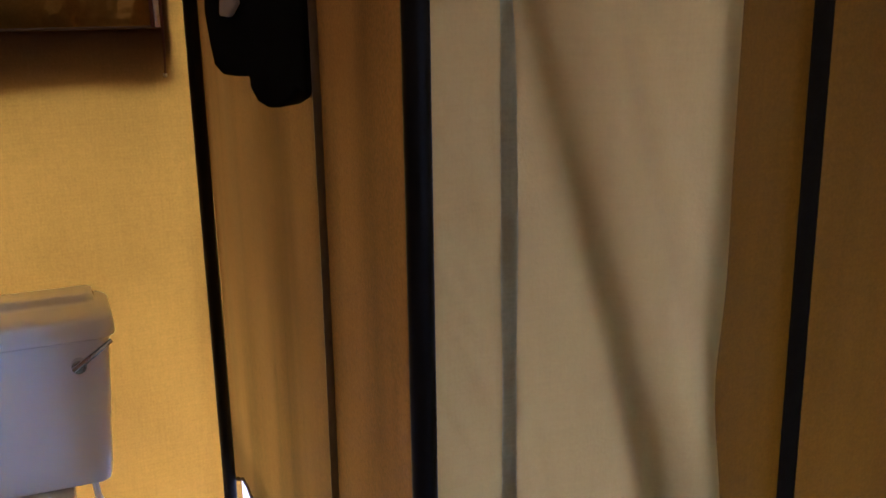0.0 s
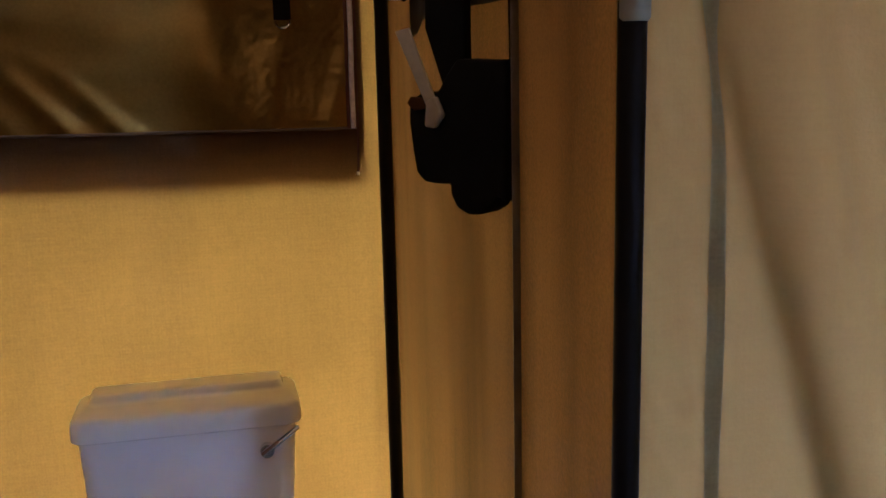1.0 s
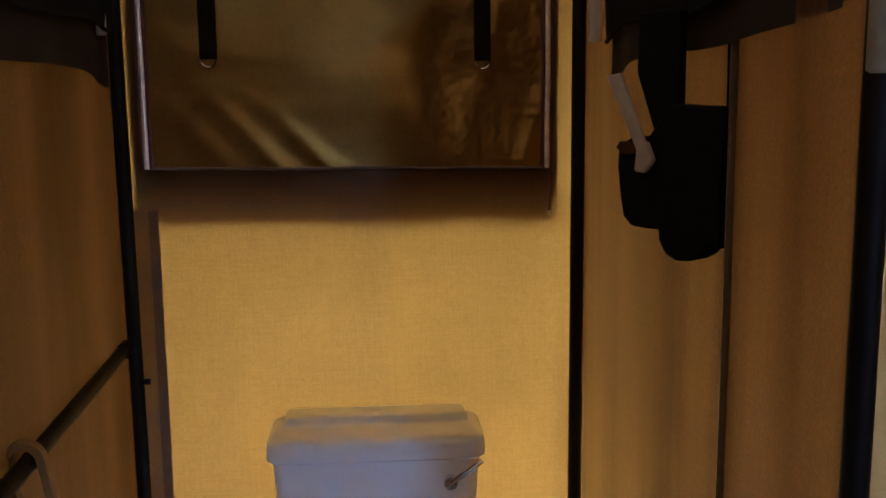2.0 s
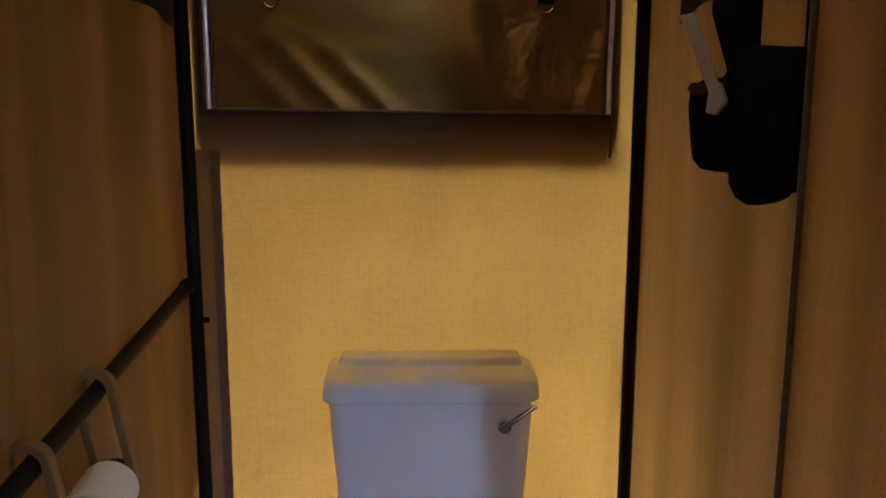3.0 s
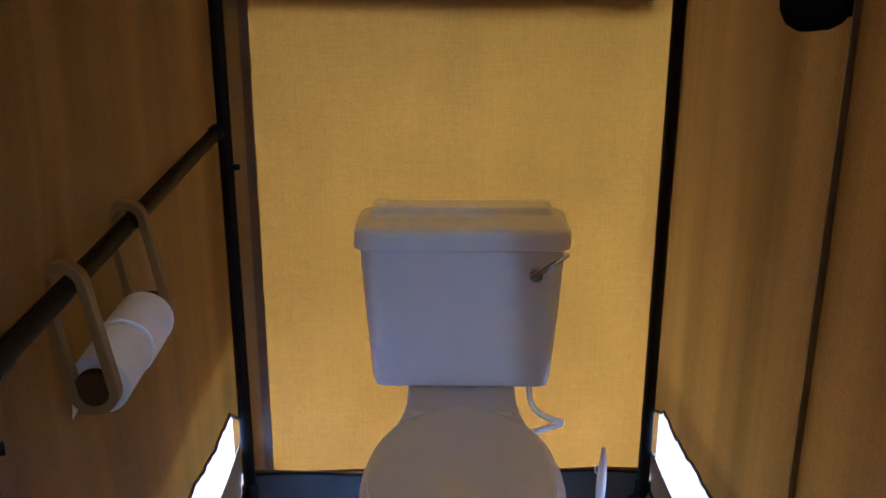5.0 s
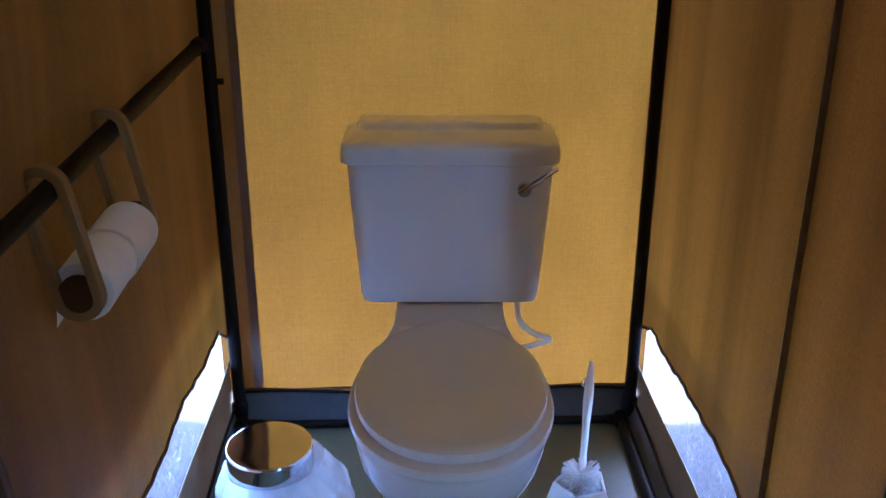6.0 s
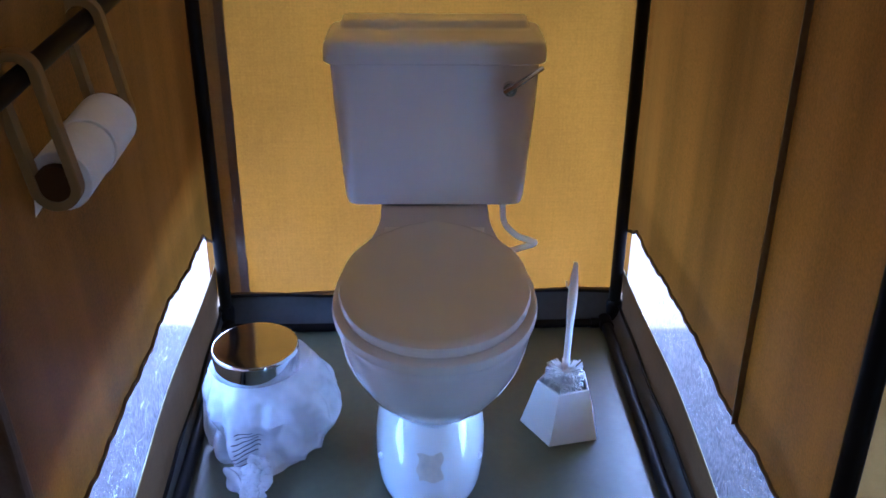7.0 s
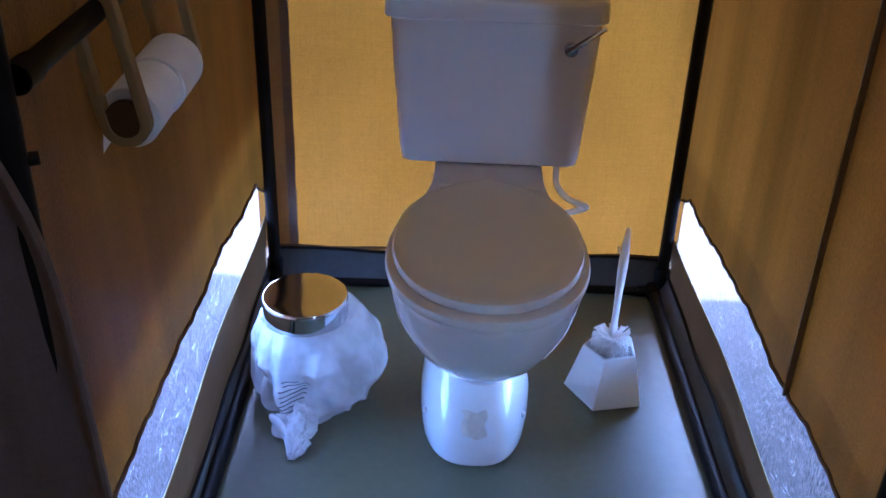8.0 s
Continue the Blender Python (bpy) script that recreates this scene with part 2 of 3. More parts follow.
def rounded(z, x0, x1, y0, y1, r, n=7):
    """A rounded rectangle at height z."""
    out = []
    for cx, cy, a0 in ((x1 - r, y1 - r, 0), (x0 + r, y1 - r, 90), (x0 + r, y0 + r, 180), (x1 - r, y0 + r, 270)):
        for k in range(n):
            a = radians(a0 + 90 * k / (n - 1))
            out.append((cx + r * math.cos(a), cy + r * math.sin(a), z))
    return out


def egg(z, back, front, half, power=2.2, flat=0.5, n=48):
    """A pan outline at height z: round at the front (-y), squarer at the back."""
    out, mid = [], back + (front - back) * 0.52
    for k in range(n):
        a = 2 * math.pi * k / n
        c, s = math.cos(a), math.sin(a)
        if s < 0:
            x, y = half * math.copysign(abs(c) ** (2 / power), c), mid - (mid - front) * abs(s) ** (2 / power)
        else:
            x = half * math.copysign(abs(c) ** (2 / 2.0), c)
            x = x * (1 - flat * s ** 3) + flat * s ** 3 * half * 0.62 * c * 1.0
            y = mid + (back - mid) * abs(s) ** (2 / 2.4)
        out.append((x, y, z))
    return out


XL, XR, YB, YF = -0.122, 0.792, 0.016, -1.065


# ---- ground, fly roof and the lobby that closes the place ----
def ground():
    bm = bm_sheet(lambda u, v: Vector((-300 + 600 * u, -300 + 600 * v, -0.03)), 1, 1)
    tagged(part("ground", bm, M_GROUND), "pale reddish trodden earth round the tent", "ground", kind="structure")


ground()


def fly_roof():
    def p(u, v):
        y = 1.10 - 4.48 * v
        narrow = min(1.0, max(0.0, (y + 1.35) / 0.3))
        x0, x1 = -0.95 + 0.15 * narrow, 2.25 + 0.25 * narrow
        edge = abs(2 * u - 1) ** 3
        # unseen roof edges; each side's drop is set to limit sky light
        return Vector((x0 + (x1 - x0) * u, y, 1.86 - (0.30 if u < 0.5 else 1.0) * edge * narrow + 0.02 * math.sin(7 * u) * math.sin(9 * v)))
    tagged(part("ceiling", bm_sheet(p, 24, 30), M_ROOF), "dark canvas fly roof stretched over the tent", "ceiling", kind="structure")


fly_roof()


def lobby():
    def wall(name, x0, y0, x1, y1, label, z0=-0.02, z1=1.84, mat=M_LOBBY):
        def p(u, v):
            d = 0.006 * math.sin(19 * u + 3 * v) * math.sin(3.1 * v)
            t = Vector((y1 - y0, x0 - x1, 0)).normalized()
            return Vector((x0 + (x1 - x0) * u, y0 + (y1 - y0) * u, z0 + (z1 - z0) * v)) + t * d
        tagged(part(name, bm_sheet(p, 24, 10), mat), label, "wall", kind="structure")
    wall("wall_lobby_left", -0.85, YF, -0.85, -3.2, "brown canvas wall of the tent lobby")
    wall("wall_lobby_right", 2.2, -3.2, 2.2, -0.95, "brown canvas wall of the tent lobby")
    # unseen back walls; the gap between them is sized for daylight on the cistern
    wall("wall_lobby_back", -0.85, -3.2, 1.46, -3.2, "brown canvas wall beside the tent door")
    wall("wall_lobby_door", 1.585, -3.2, 2.2, -3.2, "narrow brown canvas wall beside the tent door")
    # unseen panel outside, added to keep sky light off the left wall
    wall("wall_shade_left", -0.30, 0.55, -0.30, YF, "unseen canvas panel added outside to dim the left wall", 0.43, 1.45, M_BAND)
    wall("wall_partition_left", -0.85, YF - 0.012, -0.118, YF - 0.012, "brown canvas partition beside the cubicle")


lobby()


# ---- cubicle: floor, walls, frame ----
def cubicle_floor():
    bm = bm_sheet(lambda u, v: Vector((-0.113 + 0.897 * u, 0.006 - 1.076 * v, 0.0015 * math.sin(9 * u) * math.sin(13 * v))), 20, 24)
    tagged(part("floor", bm, M_FLOOR), "grey-green waterproof groundsheet floor", "floor", kind="structure")
    bm = bm_sheet(lambda u, v: Vector((-0.95 + 3.2 * u, -1.07 - 2.2 * v, 0.0)), 8, 8)
    tagged(part("floor_lobby", bm, M_FLOOR), "grey-green waterproof groundsheet of the lobby", "floor", kind="structure")


cubicle_floor()


def upturn(name, a, b, inward, height, label):
    """Upturned edge of the groundsheet with a rolled hem."""
    a, b, inward = Vector(a), Vector(b), Vector(inward)

    def p(u, v):
        lean = inward * (0.02 * (1 - v) ** 2 + 0.0010 * math.sin(26 * u + 6 * v))
        return a.lerp(b, u) + lean + Vector((0, 0, height * v + 0.003 * math.sin(17 * u) * v))
    root = part(name, bm_sheet(p, 50, 6), M_UPTURN_SHADED if "back" in name else M_UPTURN)
    tagged(root, label, "trim", kind="structure")
    bm = bm_tube([p(k / 40, 1) + inward * 0.002 for k in range(41)], 0.0035, 8)
    part("hem", bm, M_BLACK, root, "dark rolled hem")
    return root


upturn("baseboard_back", (-0.10, 0.004, 0.001), (0.775, 0.004, 0.001), (0, -1, 0), 0.076, "upturned groundsheet along the back, its grey darkened for shade")
upturn("baseboard_left", (XL + 0.01, 0.0, 0.001), (XL + 0.01, YF, 0.001), (1, 0, 0), 0.045, "grey upturned groundsheet along the side wall")
upturn("baseboard_right", (XR - 0.01, 0.0, 0.001), (XR - 0.01, YF, 0.001), (-1, 0, 0), 0.045, "grey upturned groundsheet along the side wall")


def back_depth(x, z):
    u, v = (x + 0.132) / 0.934, (z - 0.07) / 1.75
    d = 0.004 * math.sin(5 * u + 1) * math.sin(3 * v) + 0.0025 * math.sin(14 * u + 5 * v) * (1 - v)
    if u > 0.93:
        d -= 0.022 * math.sin(min(1, (u - 0.93) / 0.07) * math.pi) * math.exp(-((v - 0.3) / 0.13) ** 2)
    return YB + d


def back_wall():
    def p(u, v):
        x, z = -0.132 + 0.934 * u, 0.07 + 1.75 * v
        return Vector((x, back_depth(x, z), z))
    wall = part("wall_back", bm_sheet(p, 60, 40), M_CANVAS)
    tagged(wall, "golden tan canvas back wall glowing with daylight", "wall", kind="structure")
    part("edge_band", bm_sheet(lambda u, v: Vector((-0.116 + 0.056 * u, 0.0095, 0.08 + 1.03 * v)), 2, 20), M_BAND, wall, "second layer of canvas along the corner")
    part("seam_tape", bm_sheet(lambda u, v: Vector((-0.061 + 0.019 * u - 0.004 * (1 - v), 0.008, 0.08 + 1.03 * v)), 2, 20), M_DARKCANVAS, wall, "dark vertical seam tape")
    part("hem", bm_tube([(-0.10 + 0.87 * k / 30, 0.008, 0.079 + 0.0015 * math.sin(k)) for k in range(31)], 0.004, 8), M_CANVAS, wall)


back_wall()


def window_edge(y, side):
    """Height of the wavy upper edge of the side window."""
    k = -y
    base = 0.252 + 0.065 * min(k, 0.5) * (0.75 if side > 0 else 1.25) + 0.003 * math.sin(23 * k + side)
    return base + 0.0022 * math.sin(61 * k + 2 * side) + 0.0016 * math.sin(140 * k) - (0.03 * max(0, 0.06 - k) / 0.06)


def sill_edge(y, side):
    return (0.150 if side < 0 else 0.128) - (0.018 if side > 0 else 0.010) * min(-y, 0.9) + 0.002 * math.sin(9 * y)


def side_wall(side):
    x0 = XR if side > 0 else XL
    word = "right" if side > 0 else "left"

    def upper(u, v):
        y = YB + 0.012 + (YF - 0.012 - YB) * u
        z0 = window_edge(y, side)
        z = z0 + (1.80 - z0) * v
        d = 0.007 * math.sin(16 * u + 2.2 * v + side) * (0.35 + 0.65 * v) + 0.004 * math.sin(37 * u + 5 * v) * v
        d *= math.sin(math.pi * min(1, max(0, u))) ** 0.5
        d -= side * 0.007 * math.exp(-u / 0.035)
        d += side * 0.026 * math.exp(-((y + 0.745) / 0.16) ** 2) * math.exp(-((z - 0.76) / 0.16) ** 2) * (side < 0)
        return Vector((x0 + d, y, z))

    def lower(u, v):
        y = YB + 0.012 + (YF - 0.012 - YB) * u
        return Vector((x0 - side * 0.004 * math.sin(9 * u + v), y, -0.01 + (sill_edge(y, side) + 0.01) * v))
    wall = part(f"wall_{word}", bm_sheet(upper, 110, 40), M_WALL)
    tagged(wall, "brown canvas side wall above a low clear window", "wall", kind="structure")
    part("lower_canvas", bm_sheet(lower, 60, 4), M_SILL, wall, "low grey tan canvas strip below the window")
    part("edge_binding", bm_tube([upper(k / 160, 0.0) - Vector((side * 0.002, 0, 0.001)) for k in range(161)], 0.0032, 8), M_SEAM, wall, "dark frayed binding along the cut edge")
    # pale line that stands in for the backlit glint along the sill
    part("sill_glint", bm_tube([lower(k / 60, 1.0) - Vector((side * 0.001, 0, 0)) for k in range(61)], 0.0013, 8), M_TAPE, wall, "thin pale line put in for the glint along the edge")
    win = part(f"window_{word}", bm_sheet(lambda u, v: Vector((x0 + side * (0.007 + 0.003 * math.sin(11 * u + 4 * v)), YB + 0.008 + (YF - 0.0 - YB) * u, 0.09 + 0.26 * v)), 60, 6), M_FILM)
    tagged(win, "long low window of scratched clear plastic film", "window", kind="structure")
    if side > 0:
        pts = [upper((YB + 0.012 + 0.728 - 0.004 * math.sin(2 * k / 30)) / (YB - YF), k / 30) - Vector((0.003, 0, 0)) for k in range(31)]
        part("seam", bm_tube(pts, 0.0130, 8, flat=0.3), M_WALLTAPE, wall, "grey vertical seam tape")


side_wall(1)
side_wall(-1)


def frame_pole(x, y, top, label):
    pole = thing("frame_pole", label, "tent pole", (x, y, 0), group="poles of the cubicle frame")
    part("tube", bm_tube([(0, 0, 0.0), (0, 0, 0.4), (0, 0, 0.9), (0, 0, top)], 0.0135, 20), M_BLACK, pole)
    part("foot", bm_tube([(0, 0, 0.0), (0, 0, 0.004), (0, 0, 0.05), (0, 0, 0.056)], [0.016, 0.018, 0.018, 0.0145], 20), M_BLACK, pole)
    return pole


p1 = frame_pole(-0.100, -0.002, 1.82, "black-painted steel tent pole at the back corner")
p2 = frame_pole(0.772, -0.002, 1.82, "black-painted steel tent pole at the back corner")
p3 = frame_pole(0.787, YF, 1.82, "black-painted steel tent pole beside the cubicle entrance")
p4 = frame_pole(-0.122, YF - 0.022, 1.82, "black-painted steel tent pole beside the cubicle entrance")
for pole, dx, dy, z0 in ((p2, 0.003, -0.115, 1.413), (p1, -0.007, -0.082, 1.433)):
    part("spigot", bm_tube([(dx, dy, z0), (dx, dy, z0 + 0.003), (dx, dy, 1.8)], [0.011, 0.0125, 0.0125], 16), M_STEEL, pole, "bare galvanised upright end")
    part("clamp", bm_tube([(0, 0, 1.52), (dx, dy, 1.52)], 0.007, 10), M_BLACK, pole)
part("bracket", bm_tube([(0.0, -0.005, 1.342), (0.0, -0.005, 1.345), (0.0, -0.005, 1.60), (0.0, -0.005, 1.61)], [0.012, 0.0142, 0.0142, 0.012], 18), M_SLEEVE, p3, "dull bare steel sleeve")
part("knob", bm_tube([(0.012, -0.004, 0.775), (0.026, -0.004, 0.775)], 0.006, 10), M_BLACK, p1)
part("knob", bm_tube([(0.0, 0.0, 0.30), (0.024, 0.012, 0.30)], 0.008, 10), M_BLACK, p4)
part("knob", bm_tube([(0.0, 0.0, 0.775), (0.02, 0.01, 0.775)], 0.007, 10), M_BLACK, p4)
part("knob", bm_tube([(0.0, 0.0, 0.30), (-0.024, 0.012, 0.30)], 0.008, 10), M_BLACK, p3)


def bar(name, a, b, r, label):
    a, b = Vector(a), Vector(b)
    root = thing(name, label, "tent frame", a)
    part("tube", bm_tube([(0, 0, 0), (b - a) * 0.5, b - a], r, 18), M_BLACK, root)
    w = (b - a).normalized()
    part("end_collar", bm_tube([w * 0.0, w * 0.035], r * 1.22, 18), M_BLACK, root)
    part("end_collar", bm_tube([b - a - w * 0.035, b - a], r * 1.22, 18), M_BLACK, root)
    return root


bar("hand_rail", (-0.112, -0.016, 0.848), (-0.112, YF - 0.008, 0.848), 0.0125, "black-painted steel rail along the side wall")
bar("floor_bar", (-0.094, -0.02, 0.0155), (-0.094, YF + 0.02, 0.0155), 0.0125, "black-painted steel frame tube lying on the groundsheet")
bar("floor_bar", (0.748, -0.02, 0.0155), (0.748, YF + 0.02, 0.0155), 0.0125, "black-painted steel frame tube lying on the groundsheet")
bar("floor_bar", (-0.08, -0.03, 0.0125), (0.75, -0.03, 0.0125), 0.0095, "thin black frame tube along the back wall")


# ---- window blind on the back wall ----
def window_flap():
    root = thing("window_flap", "shiny dark brown coated window flap with silver piping and black straps", "window blind", (0, 0, 0))
    x0, x1, z0 = -0.060, 0.716, 1.184

    def p(u, v):
        x, z = x0 + (x1 - x0) * u, z0 + 0.012 * (0.5 - u) * (1 - v) + 0.60 * v
        d = 0.010 + 0.005 * math.sin(3.2 * u + 1)
        d += 0.006 * math.sin(9 * u + 14 * v) * math.exp(-((u - 0.75) / 0.2) ** 2)
        for c, s, a in ((0.33, 1.6, 0.008), (0.45, 1.7, 0.007), (0.2, 1.3, 0.004)):
            d += a * math.exp(-((u - c + s * v * 0.45) / 0.035) ** 2) * max(0, 1 - v * 4)
        for c, wd, a in ((0.70, 0.045, 0.006), (0.84, 0.035, 0.004), (0.965, 0.025, 0.006)):
            d += a * math.exp(-((u - c + 0.05 * math.sin(5 * v + 9 * c)) / wd) ** 2)
        d += 0.0018 * noise.noise((u * 9, v * 12, 3)) + 0.0020 * noise.noise((u * 26 + 2 * v, v * 11, 1)) * (0.07 + 0.93 * min(1, max(0, (u - 0.62) / 0.15)))
        d += 0.0014 * noise.noise((u * 70, v * 55, 7)) * (0.12 + 0.8 * min(1, max(0, (u - 0.62) / 0.15)))
        return Vector((x, YB - 0.006 - d, z))
    part("cloth", bm_sheet(p, 200, 130), M_FLAP, root)
    for e, s in ((0.0, 1), (1.0, -1)):
        part("piping", bm_tube([p(e, k / 60) + Vector((s * 0.006, -0.007, 0)) for k in range(61)], 0.0050, 8), M_PIPING, root, "crinkled silver edge piping")
        part("binding", bm_tube([p(e, k / 60) + Vector((s * 0.014, -0.003, 0)) for k in range(61)], 0.0038, 8), M_MAROON, root, "maroon bound edge")
        part("binding", bm_tube([p(e, k / 60) + Vector((-s * 0.002, -0.003, 0)) for k in range(61)], 0.0038, 8), M_MAROON, root, "maroon bound edge")
    part("bottom_hem", bm_tube([p(k / 80, 0) + Vector((0, -0.001, 0)) for k in range(81)], 0.003, 8), M_SEAM, root)
    part("corner_tie", bm_tube([(x1 + 0.004, YB - 0.012, z0), (x1 + 0.003, YB - 0.012, z0 - 0.05), (x1 + 0.001, YB - 0.012, z0 - 0.092)], 0.0022, 8), M_MAROON, root, "thin dark tie hanging from the corner")
    part("tie_end", bm_tube([(x1 + 0.001, YB - 0.012, z0 - 0.092), (x1 + 0.001, YB - 0.012, z0 - 0.098)], 0.0028, 8), M_PIPING, root, "pale tie end")
    for cx, zb in ((0.070, 1.392), (0.582, 1.384)):
        part("strap", bm_box(cx - 0.016, cx + 0.016, YB - 0.034, YB - 0.030, zb, 1.78, 0.0015), M_WEB, root, "black webbing strap")
        loop = [(cx + 0.014 * math.cos(a), YB - 0.033, zb - 0.001 + 0.014 * math.sin(a)) for a in (math.pi + math.pi * k / 10 for k in range(11))]
        part("ring", bm_tube(loop, 0.0018, 8), M_CHROME, root, "thin metal ring")


window_flap()


def outer_blind():
    """Storm blind hanging outside, whose lower part shades the wall below the inner flap."""
    root = thing("storm_blind", "dark canvas storm blind hanging outside the back wall", "window blind", (0, 0, 0))

    def p(u, v):
        z = 1.084 + 0.012 * (0.5 - u) + 0.7 * v + (0.0012 * math.sin(31 * u) + 0.012 * noise.noise((7 * u, 1, 5)) + 0.006 * noise.noise((23 * u, 2, 1))) * (1 - v)
        x = -0.085 + 0.82 * u
        return Vector((x, back_depth(x, z) + 0.004 + 0.040 * max(0, 1 - 13 * v) ** 2, z))
    part("cloth", bm_sheet(p, 60, 14), M_STORM, root)


outer_blind()


# ---- toilet ----
def toilet():
    wc = thing("toilet", "white ceramic close-coupled toilet with its lid closed", "toilet", (0.3645, 0.0, 0.0), -1.9)
    # pan: rim down to the waist, then the flared foot
    levels = [(0.100, -0.14, -0.490, 0.045), (0.125, -0.14, -0.535, 0.064), (0.137, -0.14, -0.562, 0.076), (0.150, -0.14, -0.578, 0.090), (0.175, -0.14, -0.607, 0.114), (0.205, -0.15, -0.640, 0.135), (0.24, -0.16, -0.670, 0.151),
              (0.28, -0.18, -0.694, 0.161), (0.315, -0.20, -0.706, 0.165), (0.334, -0.20, -0.711, 0.167), (0.343, -0.20, -0.712, 0.167), (0.348, -0.20, -0.709, 0.164), (0.350, -0.20, -0.703, 0.158)]
    pan = part("pan", bm_loft([egg(z, b, f, h, 2.15, 0.35) for z, b, f, h in levels]), M_CERAMIC, wc)
    foot = [(0.0, -0.14, -0.608, 0.094), (0.003, -0.14, -0.612, 0.098), (0.012, -0.14, -0.612, 0.101), (0.035, -0.14, -0.602, 0.103), (0.06, -0.14, -0.588, 0.101), (0.09, -0.14, -0.566, 0.094), (0.12, -0.15, -0.540, 0.084), (0.145, -0.16, -0.515, 0.072)]
    foot_ob = part("foot", bm_loft([[(x - 0.008, y, zz) for x, y, zz in egg(z, b, f, h, 2.7, 0.35)] for z, b, f, h in foot]), M_CERAMIC, wc)

    def neck(z, w, grow):
        rows = [-0.035 - 0.345 * k / 16 for k in range(17)]
        side = [(w + grow * max(0, (-y - 0.19) / 0.19) ** 2, y, z) for y in rows]
        return side + [(-x, y, zz) for x, y, zz in side[::-1]]
    part("shelf", bm_loft([neck(z, w, g) for z, w, g in ((0.20, 0.088, 0.01), (0.30, 0.098, 0.03), (0.345, 0.106, 0.048), (0.358, 0.106, 0.048), (0.3625, 0.103, 0.045))]), M_CERAMIC, wc)
    for sx in (-1, 1):
        part("bolt_cap", bm_tube([(sx * 0.080 - 0.008, -0.522, 0.050), (sx * 0.0885 - 0.008, -0.527, 0.051), (sx * 0.0905 - 0.008, -0.528, 0.051)], [0.006, 0.006, 0.004], 12), M_PLASTIC, foot_ob, "pale fixing screw in the foot")
    bm = bm_sheet(lambda u, v: Vector((-0.029 + 0.042 * u + 0.003 * math.sin(9 * v + 1), -0.5985 + 0.0235 * v + 0.0035 * (2 * u - 1) ** 2, 0.052 + 0.040 * v + 0.003 * math.sin(8 * u))), 6, 6)
    part("sticker", bm, M_STICKER, foot_ob, "torn buff paper patch on the foot")
    # seat ring and lid
    seat = [egg(z, -0.285, f, h, 2.15, 0.35) for z, f, h in ((0.352, -0.713, 0.161), (0.354, -0.718, 0.165), (0.363, -0.720, 0.167), (0.369, -0.718, 0.165), (0.373, -0.711, 0.159))]
    seat_ob = part("seat", bm_loft(seat), M_SEAT, wc)
    lid = [egg(z, -0.290, f, h, 2.1, 0.35) for z, f, h in ((0.3745, -0.700, 0.149), (0.3755, -0.705, 0.154), (0.384, -0.707, 0.156), (0.391, -0.705, 0.154), (0.3945, -0.699, 0.148), (0.396, -0.688, 0.139), (0.397, -0.65, 0.11), (0.3975, -0.58, 0.05))]
    part("seat_lid", bm_loft(lid), M_SEAT, wc)
    for sx in (-1, 1):
        part("hinge", bm_tube([(sx * 0.075 - 0.016, -0.287, 0.376), (sx * 0.075 + 0.016, -0.287, 0.376)], 0.008, 14), M_SEAT, seat_ob)
    # cistern
    body = []
    for z, w, f, r in ((0.3635, 0.162, -0.146, 0.02), (0.368, 0.172, -0.154, 0.026), (0.384, 0.176, -0.158, 0.03), (0.45, 0.181, -0.160, 0.032), (0.55, 0.189, -0.160, 0.032), (0.662, 0.196, -0.158, 0.032)):
        body.append(rounded(z, -w, w, f, 0.002, r))
    tank = part("cistern", bm_loft(body), M_CERAMIC, wc)
    cover = []
    for z, w, f, b, r in ((0.650, 0.203, -0.163, 0.006, 0.03), (0.653, 0.206, -0.166, 0.006, 0.032), (0.668, 0.206, -0.166, 0.006, 0.032), (0.684, 0.204, -0.164, 0.006, 0.032), (0.6885, 0.201, -0.160, 0.005, 0.031),
                          (0.6915, 0.195, -0.152, 0.003, 0.03), (0.6935, 0.188, -0.142, 0.0, 0.028), (0.6955, 0.181, -0.100, -0.003, 0.02), (0.6965, 0.179, -0.083, -0.004, 0.016), (0.699, 0.178, -0.079, -0.005, 0.016),
                          (0.7055, 0.176, -0.070, -0.007, 0.015), (0.7075, 0.173, -0.065, -0.010, 0.014), (0.7080, 0.168, -0.058, -0.014, 0.012)):
        cover.append(rounded(z, -w, w, f, b, r))
    part("cistern_lid", bm_loft(cover), M_CERAMIC, wc)
    lever = bm_tube([(0.138, -0.150, 0.607), (0.138, -0.174, 0.607)], 0.013, 16)
    bm_tube([(0.138, -0.172, 0.607), (0.138, -0.176, 0.607)], [0.011, 0.008], 16, bm=lever)
    handle = part("flush_lever", lever, M_CHROME, tank, "chrome flush lever")
    part("lever_arm", bm_tube([(0.128, -0.177, 0.603), (0.150, -0.179, 0.619), (0.175, -0.178, 0.636), (0.197, -0.174, 0.650)], [0.0065, 0.006, 0.005, 0.0045], 12, flat=0.6), M_CHROME, wc, "chrome lever arm")


toilet()


